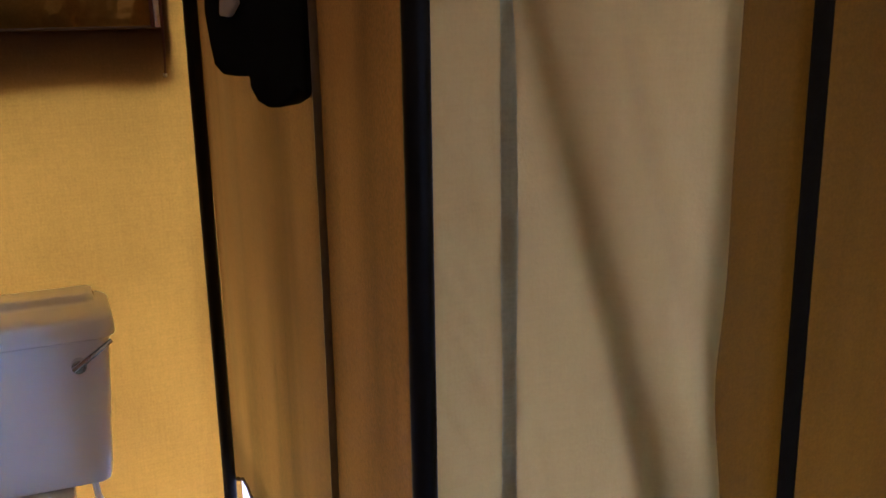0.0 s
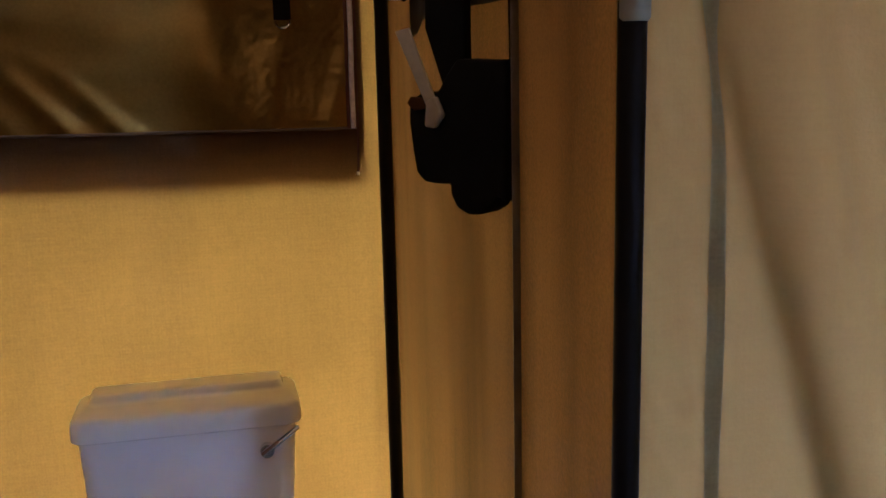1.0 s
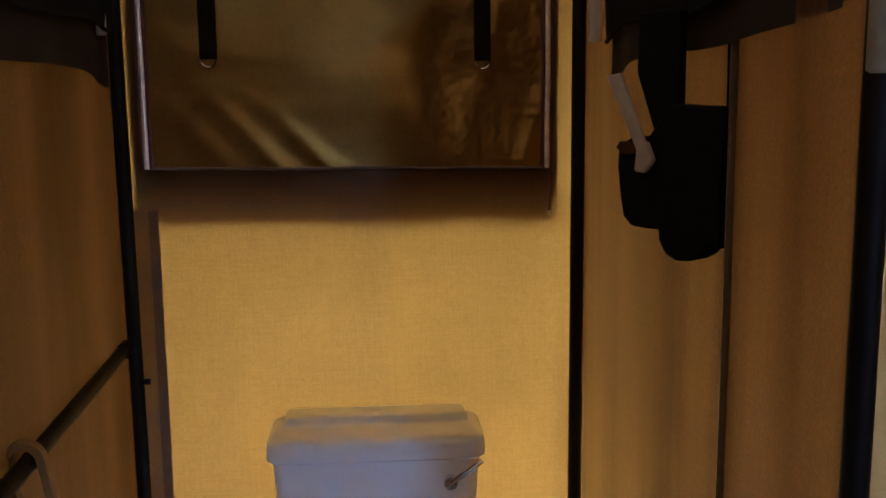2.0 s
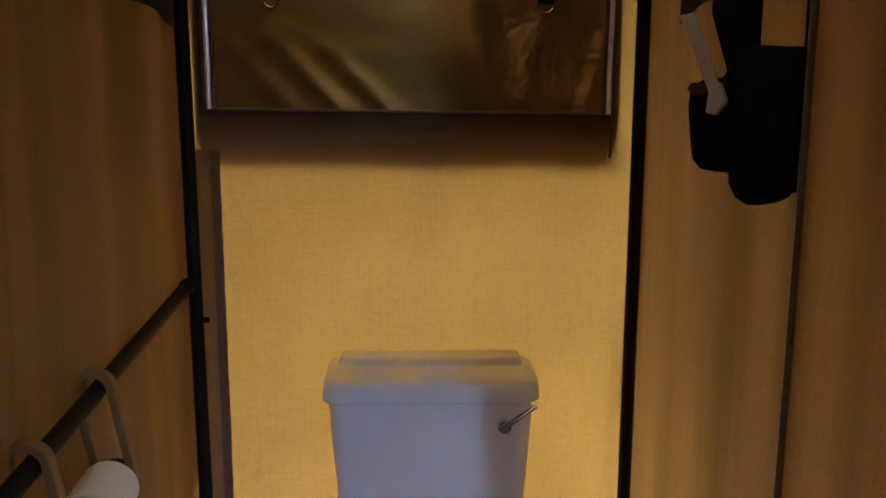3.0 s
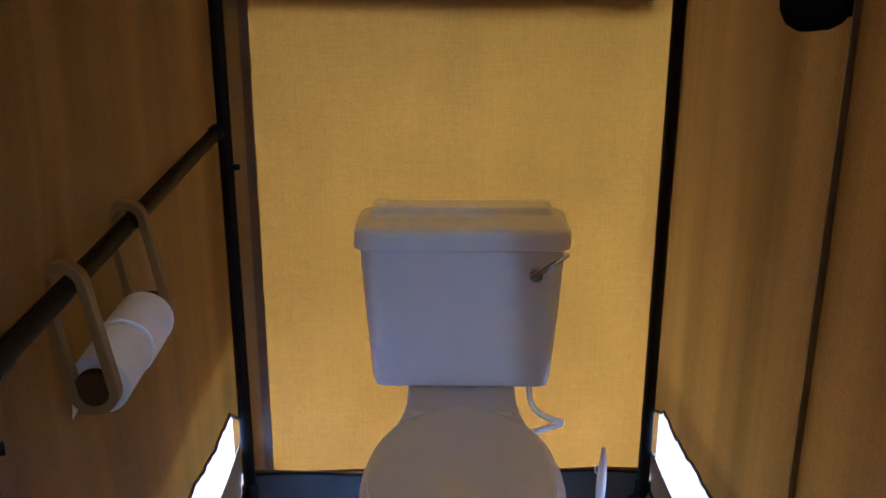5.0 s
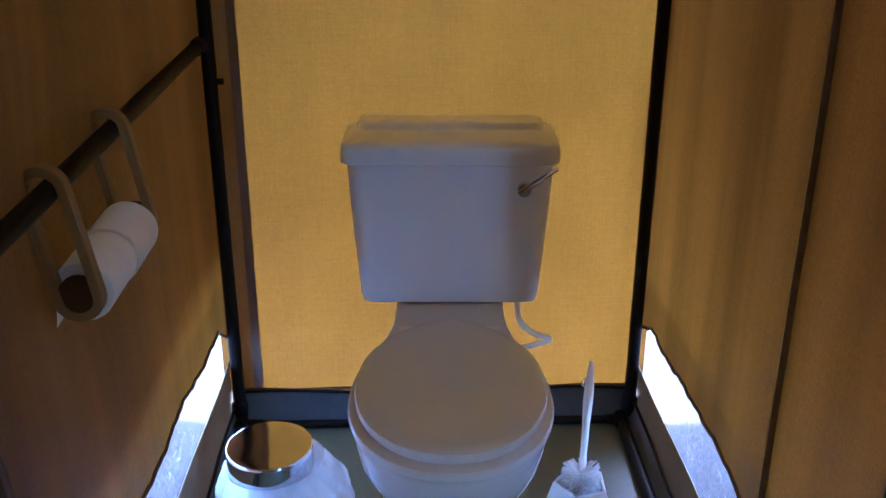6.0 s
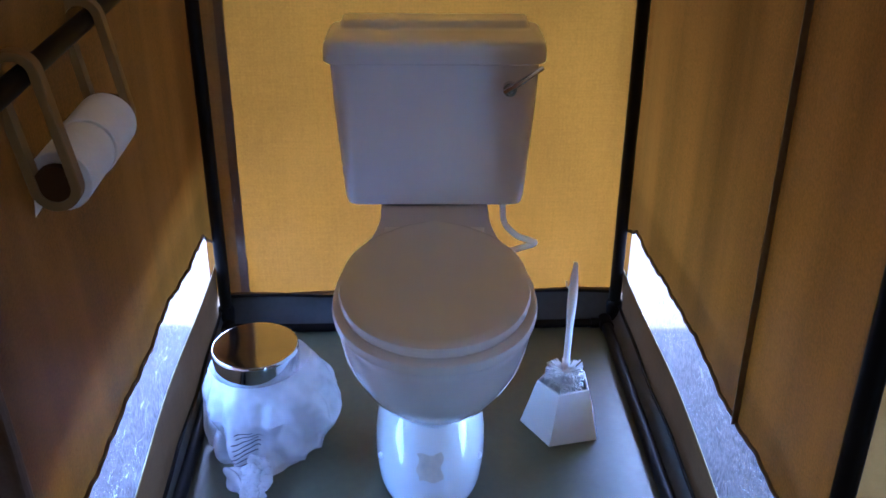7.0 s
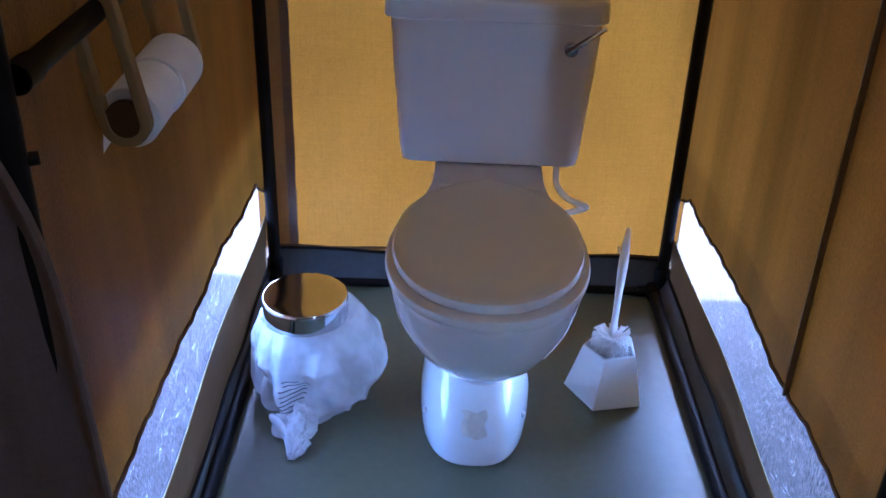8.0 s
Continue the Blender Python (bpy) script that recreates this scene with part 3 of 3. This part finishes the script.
def hose():
    root = thing("water_hose", "white braided water hose curving behind the pan", "pipe", (0.50, -0.06, 0.0))
    ctrl = [Vector(p) for p in ((0.005, 0.0, 0.372), (0.004, 0.0, 0.315), (0.010, 0.0, 0.278), (0.036, 0.0, 0.250), (0.066, 0.0, 0.238), (0.074, 0.002, 0.230), (0.050, 0.006, 0.219), (0.015, 0.012, 0.206), (-0.03, 0.02, 0.195))]
    pts = []
    for i in range(len(ctrl) - 1):
        a, b, c, d = ctrl[max(i - 1, 0)], ctrl[i], ctrl[i + 1], ctrl[min(i + 2, len(ctrl) - 1)]
        for k in range(6):
            t = k / 6
            pts.append(0.5 * (2 * b + (c - a) * t + (2 * a - 5 * b + 4 * c - d) * t * t + (3 * b - a - 3 * c + d) * t ** 3))
    part("hose", bm_tube(pts, 0.0065, 12), M_PLASTIC, root)
    part("nut", bm_tube([(0.005, 0, 0.340), (0.005, 0, 0.3715)], 0.011, 6), M_PLASTIC, root)


hose()


# ---- waste bin with its bag ----
def bin_with_bag():
    root = thing("waste_bin", "small steel pedal bin with a mirror lid", "bin", (0.028, -0.398, 0.0))
    r = 0.077
    part("body", bm_tube([(0, 0, 0.0), (0, 0, 0.19)], r - 0.004, 40), M_CHROME, root)
    part("rim", bm_tube([(0, 0, z) for z in (0.166, 0.1665, 0.168, 0.170, 0.186, 0.2, 0.202, 0.204, 0.2055)], [r - 0.001, r, r + 0.001, r + 0.001, r + 0.001, r + 0.001, r + 0.001, r + 0.0005, r], 48), M_CHROME, root, "polished steel rim")
    lid = [(0.2055, r), (0.2065, r), (0.2075, r - 0.0004), (0.208, r - 0.0012), (0.2082, r - 0.003), (0.2082, r - 0.006), (0.2082, 0.02)]
    part("lid", bm_tube([(0, 0, z) for z, q in lid], [q for z, q in lid], 48), M_CHROME, root, "mirror-polished flat lid")
    bag = thing("bin_bag", "crumpled white plastic bag pulled over the bin", "bag", (0.028, -0.398, 0.0))

    rng = random.Random(11)
    columns, tall = 24, 5
    kinks = [[rng.uniform(-1, 1) for _ in range(tall + 2)] for _ in range(columns)]

    def crease(u, v):
        """Flat facets between random kinks, as stiff film folds."""
        x, y = (u % 1.0) * columns + 0.6 * math.sin(5 * v), v * tall
        i, k = int(math.floor(x)), int(y)
        fx, fy = x - i, y - k
        g = lambda m, n: kinks[(i + m) % columns][k + n]
        if fx + fy < 1:
            return g(0, 0) + (g(1, 0) - g(0, 0)) * fx + (g(0, 1) - g(0, 0)) * fy
        return g(1, 1) + (g(0, 1) - g(1, 1)) * (1 - fx) + (g(1, 0) - g(1, 1)) * (1 - fy)

    def p(u, v):
        a = 2 * math.pi * u
        c, s = math.cos(a), math.sin(a)
        fall = 1 - v
        swell = math.sin(math.pi * min(1, 0.10 + 0.80 * fall))
        rad = 0.083 + 0.016 * min(1, fall * 2.5) + 0.044 * max(0, c) ** 1.5 * swell + 0.004 * max(0, -c) * swell
        rad += 0.030 * max(0, -s) ** 3 * fall ** 2
        # hanging folds: centre, height and width of each in turns round the bin
        for mid, high, spread in ((0.712, 0.020, 0.020), (0.770, -0.016, 0.022), (0.662, -0.013, 0.014), (0.835, 0.006, 0.03), (0.60, -0.008, 0.014)):
            drift = mid + 0.012 * math.sin(3 * v + 30 * mid)
            rad += high * min(1, fall * 1.5) * math.exp(-((u - drift) / spread) ** 2)
        rad += 0.0120 * min(1, 0.15 + fall * 2) * crease(u, v) + 0.0012 * noise.noise((9 * c, 9 * s, 12 * v)) * min(1, fall * 3)
        if v < 0.12:
            rad *= 0.88 + 0.12 * v / 0.12
        z = 0.004 + 0.166 * v + 0.016 * max(0, c) ** 2 * v + 0.005 * (1 - v) * math.sin(5 * a)
        return Vector((rad * c, rad * s, max(0.003, z)))
    part("skirt", bm_sheet(p, 240, 80), M_BAG, bag)

    def tail(u, v):
        a = 2 * math.pi * u
        r2 = (0.016 * math.sin(math.pi * (0.3 + 0.66 * v)) + 0.004) * (1 + 0.2 * math.sin(4 * a + 5 * v) + 0.35 * noise.noise((3 * math.cos(a), 3 * math.sin(a), 7 * v)) + 0.12 * (1 - 3 * abs(noise.noise((2.2 * math.cos(a) + 5, 2.2 * math.sin(a), 11 * v)))))
        return Vector((0.006 - 0.008 * v + r2 * 1.15 * math.cos(a), -0.118 - 0.098 * v + 0.3 * r2 * math.sin(a), max(0.003, 0.030 - 0.016 * v + r2 * math.sin(a))))
    part("knotted_corner", bm_sheet(tail, 90, 60), M_BAG, bag, "twisted loose corner on the floor")

    def tail2(u, v):
        a = 2 * math.pi * u
        r2 = 0.018 * math.sin(math.pi * (0.15 + 0.8 * v)) * (1 + 0.3 * math.sin(3 * a + 4 * v))
        return Vector((-0.045 + 0.03 * v + r2 * math.cos(a), -0.12 - 0.06 * v, max(0.003, 0.022 + r2 * math.sin(a))))
    part("knotted_corner", bm_sheet(tail2, 40, 24), M_BAG, bag)
    # unreadable printing as bars lying just proud of the film
    for i in range(8):
        u0 = 0.706 + 0.004 * math.sin(i * 2.1)
        wide, v = (0.040, 0.066, 0.060, 0.062, 0.058, 0.056, 0.040, 0.032)[i], 0.52 - 0.046 * i

        def q(a, b, u0=u0, wide=wide, v=v):
            w = p(u0 + wide * a, v + 0.012 * b + 0.004 * math.sin(5 * a + i))
            return w + Vector((w.x, w.y, 0)).normalized() * 0.0015
        part("print_bar", bm_sheet(q, 14, 2), M_INK, bag, "grey printed bar")


bin_with_bag()


# ---- toilet brush ----
def brush():
    cup = thing("brush_holder", "white plastic five-sided toilet brush holder on the floor", "brush holder", (0.598, -0.377, 0.0))

    def ring(z, r, turn=0.0):
        return [(r * math.cos(radians(-115 + turn + 72 * k)), r * math.sin(radians(-115 + turn + 72 * k)), z) for k in range(5)]
    rings = [ring(0.0, 0.077), ring(0.002, 0.080), ring(0.05, 0.066, 2), ring(0.100, 0.0525, 5), ring(0.102, 0.050, 5), ring(0.098, 0.047, 5), ring(0.02, 0.055, 2)]
    part("cup", bm_loft(rings), M_PLASTIC, cup, smooth=False)
    tool = thing("toilet_brush", "white plastic toilet brush standing in its holder", "brush", (0.598, -0.377, 0.022))
    base, top = Vector((0.0, 0.004, 0.05)), Vector((0.024, 0.097, 0.280))
    ts = [k / 16 for k in range(17)]
    rad = [0.0078 + 0.0036 * math.exp(-((t - 0.72) / 0.16) ** 2) - 0.0035 * max(0, t - 0.86) / 0.14 for t in ts]
    stick = part("handle", bm_tube([base.lerp(top, t) for t in ts], rad, 14, flat=0.75), M_PLASTIC, tool)
    part("hook", bm_tube([base.lerp(top, 0.80) + Vector((-0.006, -0.002, 0)), base.lerp(top, 0.815) + Vector((-0.013, -0.002, 0.002)), base.lerp(top, 0.85) + Vector((-0.014, -0.002, 0.004))], 0.002, 8), M_PLASTIC, stick)
    rng = random.Random(4)
    bm = bmesh.new()
    for i in range(1000):
        a, t = rng.uniform(0, 6.283), rng.uniform(0, 1)
        c = base * (1 - t) + Vector((0, 0.006, 0.092)) * t
        out = Vector((math.cos(a), math.sin(a), rng.uniform(-0.1, 0.55))).normalized()
        n = rng.uniform(0.026, 0.040)
        bm_tube([c, c + out * n * 0.6, c + out * n + Vector((0, 0, rng.uniform(-0.003, 0.004)))], [0.0010, 0.0014, 0.0016], 4, bm=bm)
    part("bristles", bm, M_BRISTLE, tool, "tuft of white bristles")["kind"] = "stuff"


brush()


# ---- paper rolls on the rail ----
def roll_holder():
    root = thing("toilet_roll_holder", "plywood loop holder hung on the black rail", "roll holder", (-0.094, -0.745, 0.0), 0)
    w, t, zt, zb, xt, xb = 0.029, 0.011, 0.851, 0.722, -0.022, 0.0

    def stadium(r, y, n=16):
        lean = math.atan2(xb - xt, zt - zb)
        arc = [(math.cos(lean + math.pi * k / n), math.sin(lean + math.pi * k / n)) for k in range(n + 1)]
        return [(xt + r * c, y, zt + r * s) for c, s in arc] + [(xb - r * c, y, zb - r * s) for c, s in arc]
    for y in (-0.111, 0.136):
        rings = [stadium(w - 0.001, y - 0.009), stadium(w, y - 0.008), stadium(w, y + 0.008), stadium(w - 0.001, y + 0.009), stadium(w - t, y + 0.009), stadium(w - t, y - 0.009)]
        bm = bm_loft(rings + [rings[0]], False, False)
        bmesh.ops.remove_doubles(bm, verts=bm.verts[:], dist=1e-6)
        loop = part("loop", bm, M_PLY, root)
        part("end_block", bm_tube([(xb, y - 0.006, zb), (xb, y + 0.006, zb)], w - 0.004, 24), M_CARD, loop, "dark dowel end")
    part("dowel", bm_tube([(xb, -0.11, zb), (xb, 0.136, zb)], 0.011, 16), M_PLY, root)

    def roll(y, label):
        r = thing("toilet_roll", label, "toilet roll", (-0.0945, y, 0.721), group="rolls on the holder")
        k2 = 0.87 if y < -0.74 else 0.93
        ring = lambda q, yy: [(q * k2 * math.cos(2 * math.pi * k / 48) * (1 + 0.012 * math.sin(4 * math.pi * k / 48)), yy, q * k2 * math.sin(2 * math.pi * k / 48)) for k in range(48)]
        bm = bm_loft([ring(0.0215, -0.047), ring(0.041, -0.0495), ring(0.0425, -0.048), ring(0.0425, 0.048), ring(0.041, 0.0495), ring(0.0215, 0.047), ring(0.0215, -0.047)], False, False)
        part("paper", bm, M_PAPER, r)
        part("core", bm_loft([ring(0.0213, -0.048), ring(0.0213, 0.048), ring(0.0195, 0.048), ring(0.0195, -0.048), ring(0.0213, -0.048)], False, False), M_CARD, r, "brown card core")
        return r
    a = roll(-0.793, "white toilet roll with a loose end")
    roll(-0.690, "white toilet roll on a wooden dowel")
    part("loose_sheet", bm_sheet(lambda u, v: Vector((-0.034 - 0.004 * v, -0.045 + 0.09 * u, -0.012 - 0.036 * v + 0.006 * u * v)), 6, 6), M_PAPER, a)


roll_holder()


# ---- black pouch hanging on the side wall ----
def pouch():
    root = thing("hanging_pouch", "black fabric pouch hanging by straps on the canvas wall", "bag", (0.742, -0.640, 1.150))
    root.rotation_euler = (0, 0, radians(-57))
    root.scale = (0.93, 0.93, 0.93)

    def slab(outline, t0, t1, round_by):
        bm = bmesh.new()
        f = bm.faces.new([bm.verts.new((u, t0, v)) for u, v in outline])
        ext = bmesh.ops.extrude_face_region(bm, geom=[f])
        for e in ext["geom"]:
            if isinstance(e, bmesh.types.BMVert):
                e.co.y = t1
        bmesh.ops.bevel(bm, geom=bm.edges[:], offset=round_by, segments=3, profile=0.5, affect="EDGES", clamp_overlap=True)
        return bm
    body = [(0.020, 0.172), (0.060, 0.170), (0.108, 0.170), (0.106, 0.075), (0.103, -0.022), (0.090, -0.014), (0.076, -0.032), (0.058, -0.042), (0.036, -0.044), (0.016, -0.036), (0.004, -0.018),
            (0.003, -0.003), (-0.020, -0.004), (-0.046, -0.003), (-0.062, 0.010), (-0.068, 0.040), (-0.074, 0.082), (-0.072, 0.114), (-0.05, 0.124), (-0.016, 0.128), (0.0, 0.150)]
    part("body", slab(body, -0.025, 0.020, 0.005), M_BLACKCLOTH, root)
    part("upper_strap", slab([(-0.014, 0.12), (0.022, 0.165), (0.022, 0.30), (-0.05, 0.30), (-0.052, 0.215)], -0.010, 0.008, 0.003), M_BLACKCLOTH, root, "wide black carrying strap")
    part("side_cord", slab([(0.096, 0.16), (0.104, 0.16), (0.102, 0.34), (0.094, 0.34)], -0.004, 0.004, 0.001), M_BLACKCLOTH, root)
    part("tag", slab([(-0.086, 0.212), (-0.060, 0.216), (-0.008, 0.108), (-0.026, 0.104)], -0.036, -0.031, 0.001), M_TAG, root, "pale webbing strap end")
    part("buckle", slab([(-0.026, 0.115), (-0.010, 0.122), (0.004, 0.095), (-0.012, 0.076), (-0.030, 0.078)], -0.040, -0.028, 0.004), M_TAG, root, "dull metal buckle")
    part("pocket", slab([(-0.070, 0.110), (-0.062, 0.120), (-0.028, 0.118), (-0.026, 0.104), (-0.055, 0.100)], -0.033, -0.027, 0.002), M_CARD, root, "brown patch on the pouch")


pouch()


def eave_shade(side, y0, length, z0, drop):
    """Black cloth along a side wall and brown strip below, added for roof-edge shade."""
    root = thing("eave_shade", "black cloth put under the roof edge, partly for its shade", "net", (0, 0, 0), group="nets under the roof edge")
    x0 = (XR - 0.026) if side > 0 else (XL + 0.022)

    def p(u, v):
        z = z0 + 0.05 * u + 0.012 * math.sin(9 * u) + 0.4 * v
        return Vector((x0 - side * (0.012 * math.sin(5 * u + 2 * v) + 0.008 * math.sin(40 * u) * v), y0 - length * u, z))
    part("cloth", bm_sheet(p, 60, 10), M_BLACKCLOTH, root)
    part("hem", bm_tube([p(k / 60, 0) for k in range(61)], 0.004, 8), M_BLACKCLOTH, root)

    def fold(u, v):
        w = p(u, 0)
        return Vector((w.x + side * (0.010 + 0.004 * math.sin(23 * u)), w.y, w.z + 0.02 - (drop + 0.012 * math.sin(8 * u + 1)) * v))
    part("lower_shade", bm_sheet(fold, 50, 5), M_STORM, root, "dark brown strip put in for the soft shade below")


eave_shade(1, -0.23, 0.77, 1.408, 0.075)
eave_shade(-1, -0.025, 0.975, 1.432, 0.102)


# ---- entrance curtain and partition beside the cubicle ----
def entrance():
    root = thing("door_curtain", "cream cotton door curtain in soft folds beside the entrance", "curtain", (0, 0, 0))

    def p(u, v):
        z = 0.03 + 1.78 * v
        x = 0.806 + 0.384 * u + 0.012 * (1 - v)
        d = 0.004 * math.sin(9 * u)
        # long slanting fold and lesser ones beside it
        c = 0.33 + (1.25 - z) * 0.78
        d += 0.030 * math.exp(-((u - c) / 0.07) ** 2) - 0.012 * math.exp(-((u - c - 0.15) / 0.08) ** 2) + 0.009 * math.exp(-((u - c - 0.30) / 0.07) ** 2)
        c2 = 0.05 + (1.3 - z) * 0.5
        d += 0.004 * math.exp(-((u - c2) / 0.035) ** 2)
        if u < 0.2:
            d += (0.0045 * noise.noise((3, 26 * (z + 0.55 * u), 5 * u)) + 0.002 * math.sin(34 * (z + 0.6 * u))) * math.sin(math.pi * u / 0.2)
        d += 0.006 * math.sin(17 * u + 2.5 * z) * max(0, u - 0.35) + 0.003 * noise.noise((6 * u, 7 * z, 2))
        return Vector((x, YF + 0.035 + d, z))
    part("cloth", bm_sheet(p, 260, 170), M_CURTAIN, root)
    # hidden dark strip added behind the slanting fold to shade the cloth
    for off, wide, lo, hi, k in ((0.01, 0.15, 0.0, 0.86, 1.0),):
        def shade_strip(u, v, off=off, wide=wide, lo=lo, hi=hi, k=k):
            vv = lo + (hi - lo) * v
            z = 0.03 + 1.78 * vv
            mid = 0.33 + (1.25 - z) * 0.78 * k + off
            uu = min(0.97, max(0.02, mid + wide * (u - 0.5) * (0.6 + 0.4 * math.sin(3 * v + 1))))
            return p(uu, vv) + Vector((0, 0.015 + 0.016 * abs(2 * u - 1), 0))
        part("fold_shade", bm_sheet(shade_strip, 8, 40), M_FOLD_SHADE, root, "hidden dark strip that shades the slanting fold")
    part("tape", bm_sheet(lambda u, v: p(0.215 + 0.048 * u, v) - Vector((0, 0.0025, 0)), 3, 60), M_TAPE, root, "grey vertical tape")
    part("edge_cord", bm_tube([p(0.0, k / 30) for k in range(31)], 0.003, 8), M_UPTURN, root, "dark edge cord")

    def q(u, v):
        return Vector((1.172 + 1.03 * u, YF + 0.06 + 0.05 * u + 0.006 * math.sin(12 * u + v), -0.01 + 1.84 * v))
    wall = part("wall_partition_right", bm_sheet(q, 30, 12), M_PARTITION)
    tagged(wall, "brown canvas partition beside the door curtain", "wall", kind="structure")
    part("seam_tape", bm_sheet(lambda u, v: Vector((1.300 + 0.032 * u + 0.03 * (1 - v), YF + 0.054, 0.0 + 1.82 * v)), 2, 20), M_WEB, wall, "dark vertical tape")
    tie = thing("tied_curtain", "dark brown canvas door flap tied beside the entrance", "curtain", (-0.126, YF - 0.03, 0.0))

    def t(u, v):
        z = 0.02 + 1.78 * v
        tied = math.exp(-((z - 0.93) / 0.16) ** 2)
        right = 0.030 + 0.030 * max(0, 0.80 - z) - 0.075 * tied
        left = -0.34 + 0.20 * tied
        fold = 0.013 * math.sin(15 * u + 1.5 * z) + 0.007 * math.sin(37 * u - 3 * z + 1)
        return Vector((right + (left - right) * u, -0.030 + fold * (1 - 0.5 * tied) + 0.012 * (1 - u) ** 6, z))
    part("cloth", bm_sheet(t, 90, 60), M_DARKCANVAS, tie)
    part("edge_binding", bm_tube([t(0, k / 50) for k in range(51)], 0.005, 8), M_SEAM, tie, "dark bound edge")
    part("cord", bm_tube([t(k / 24, 0.51) + Vector((0, -0.006, 0)) for k in range(25)], 0.003, 8), M_SEAM, tie)


entrance()
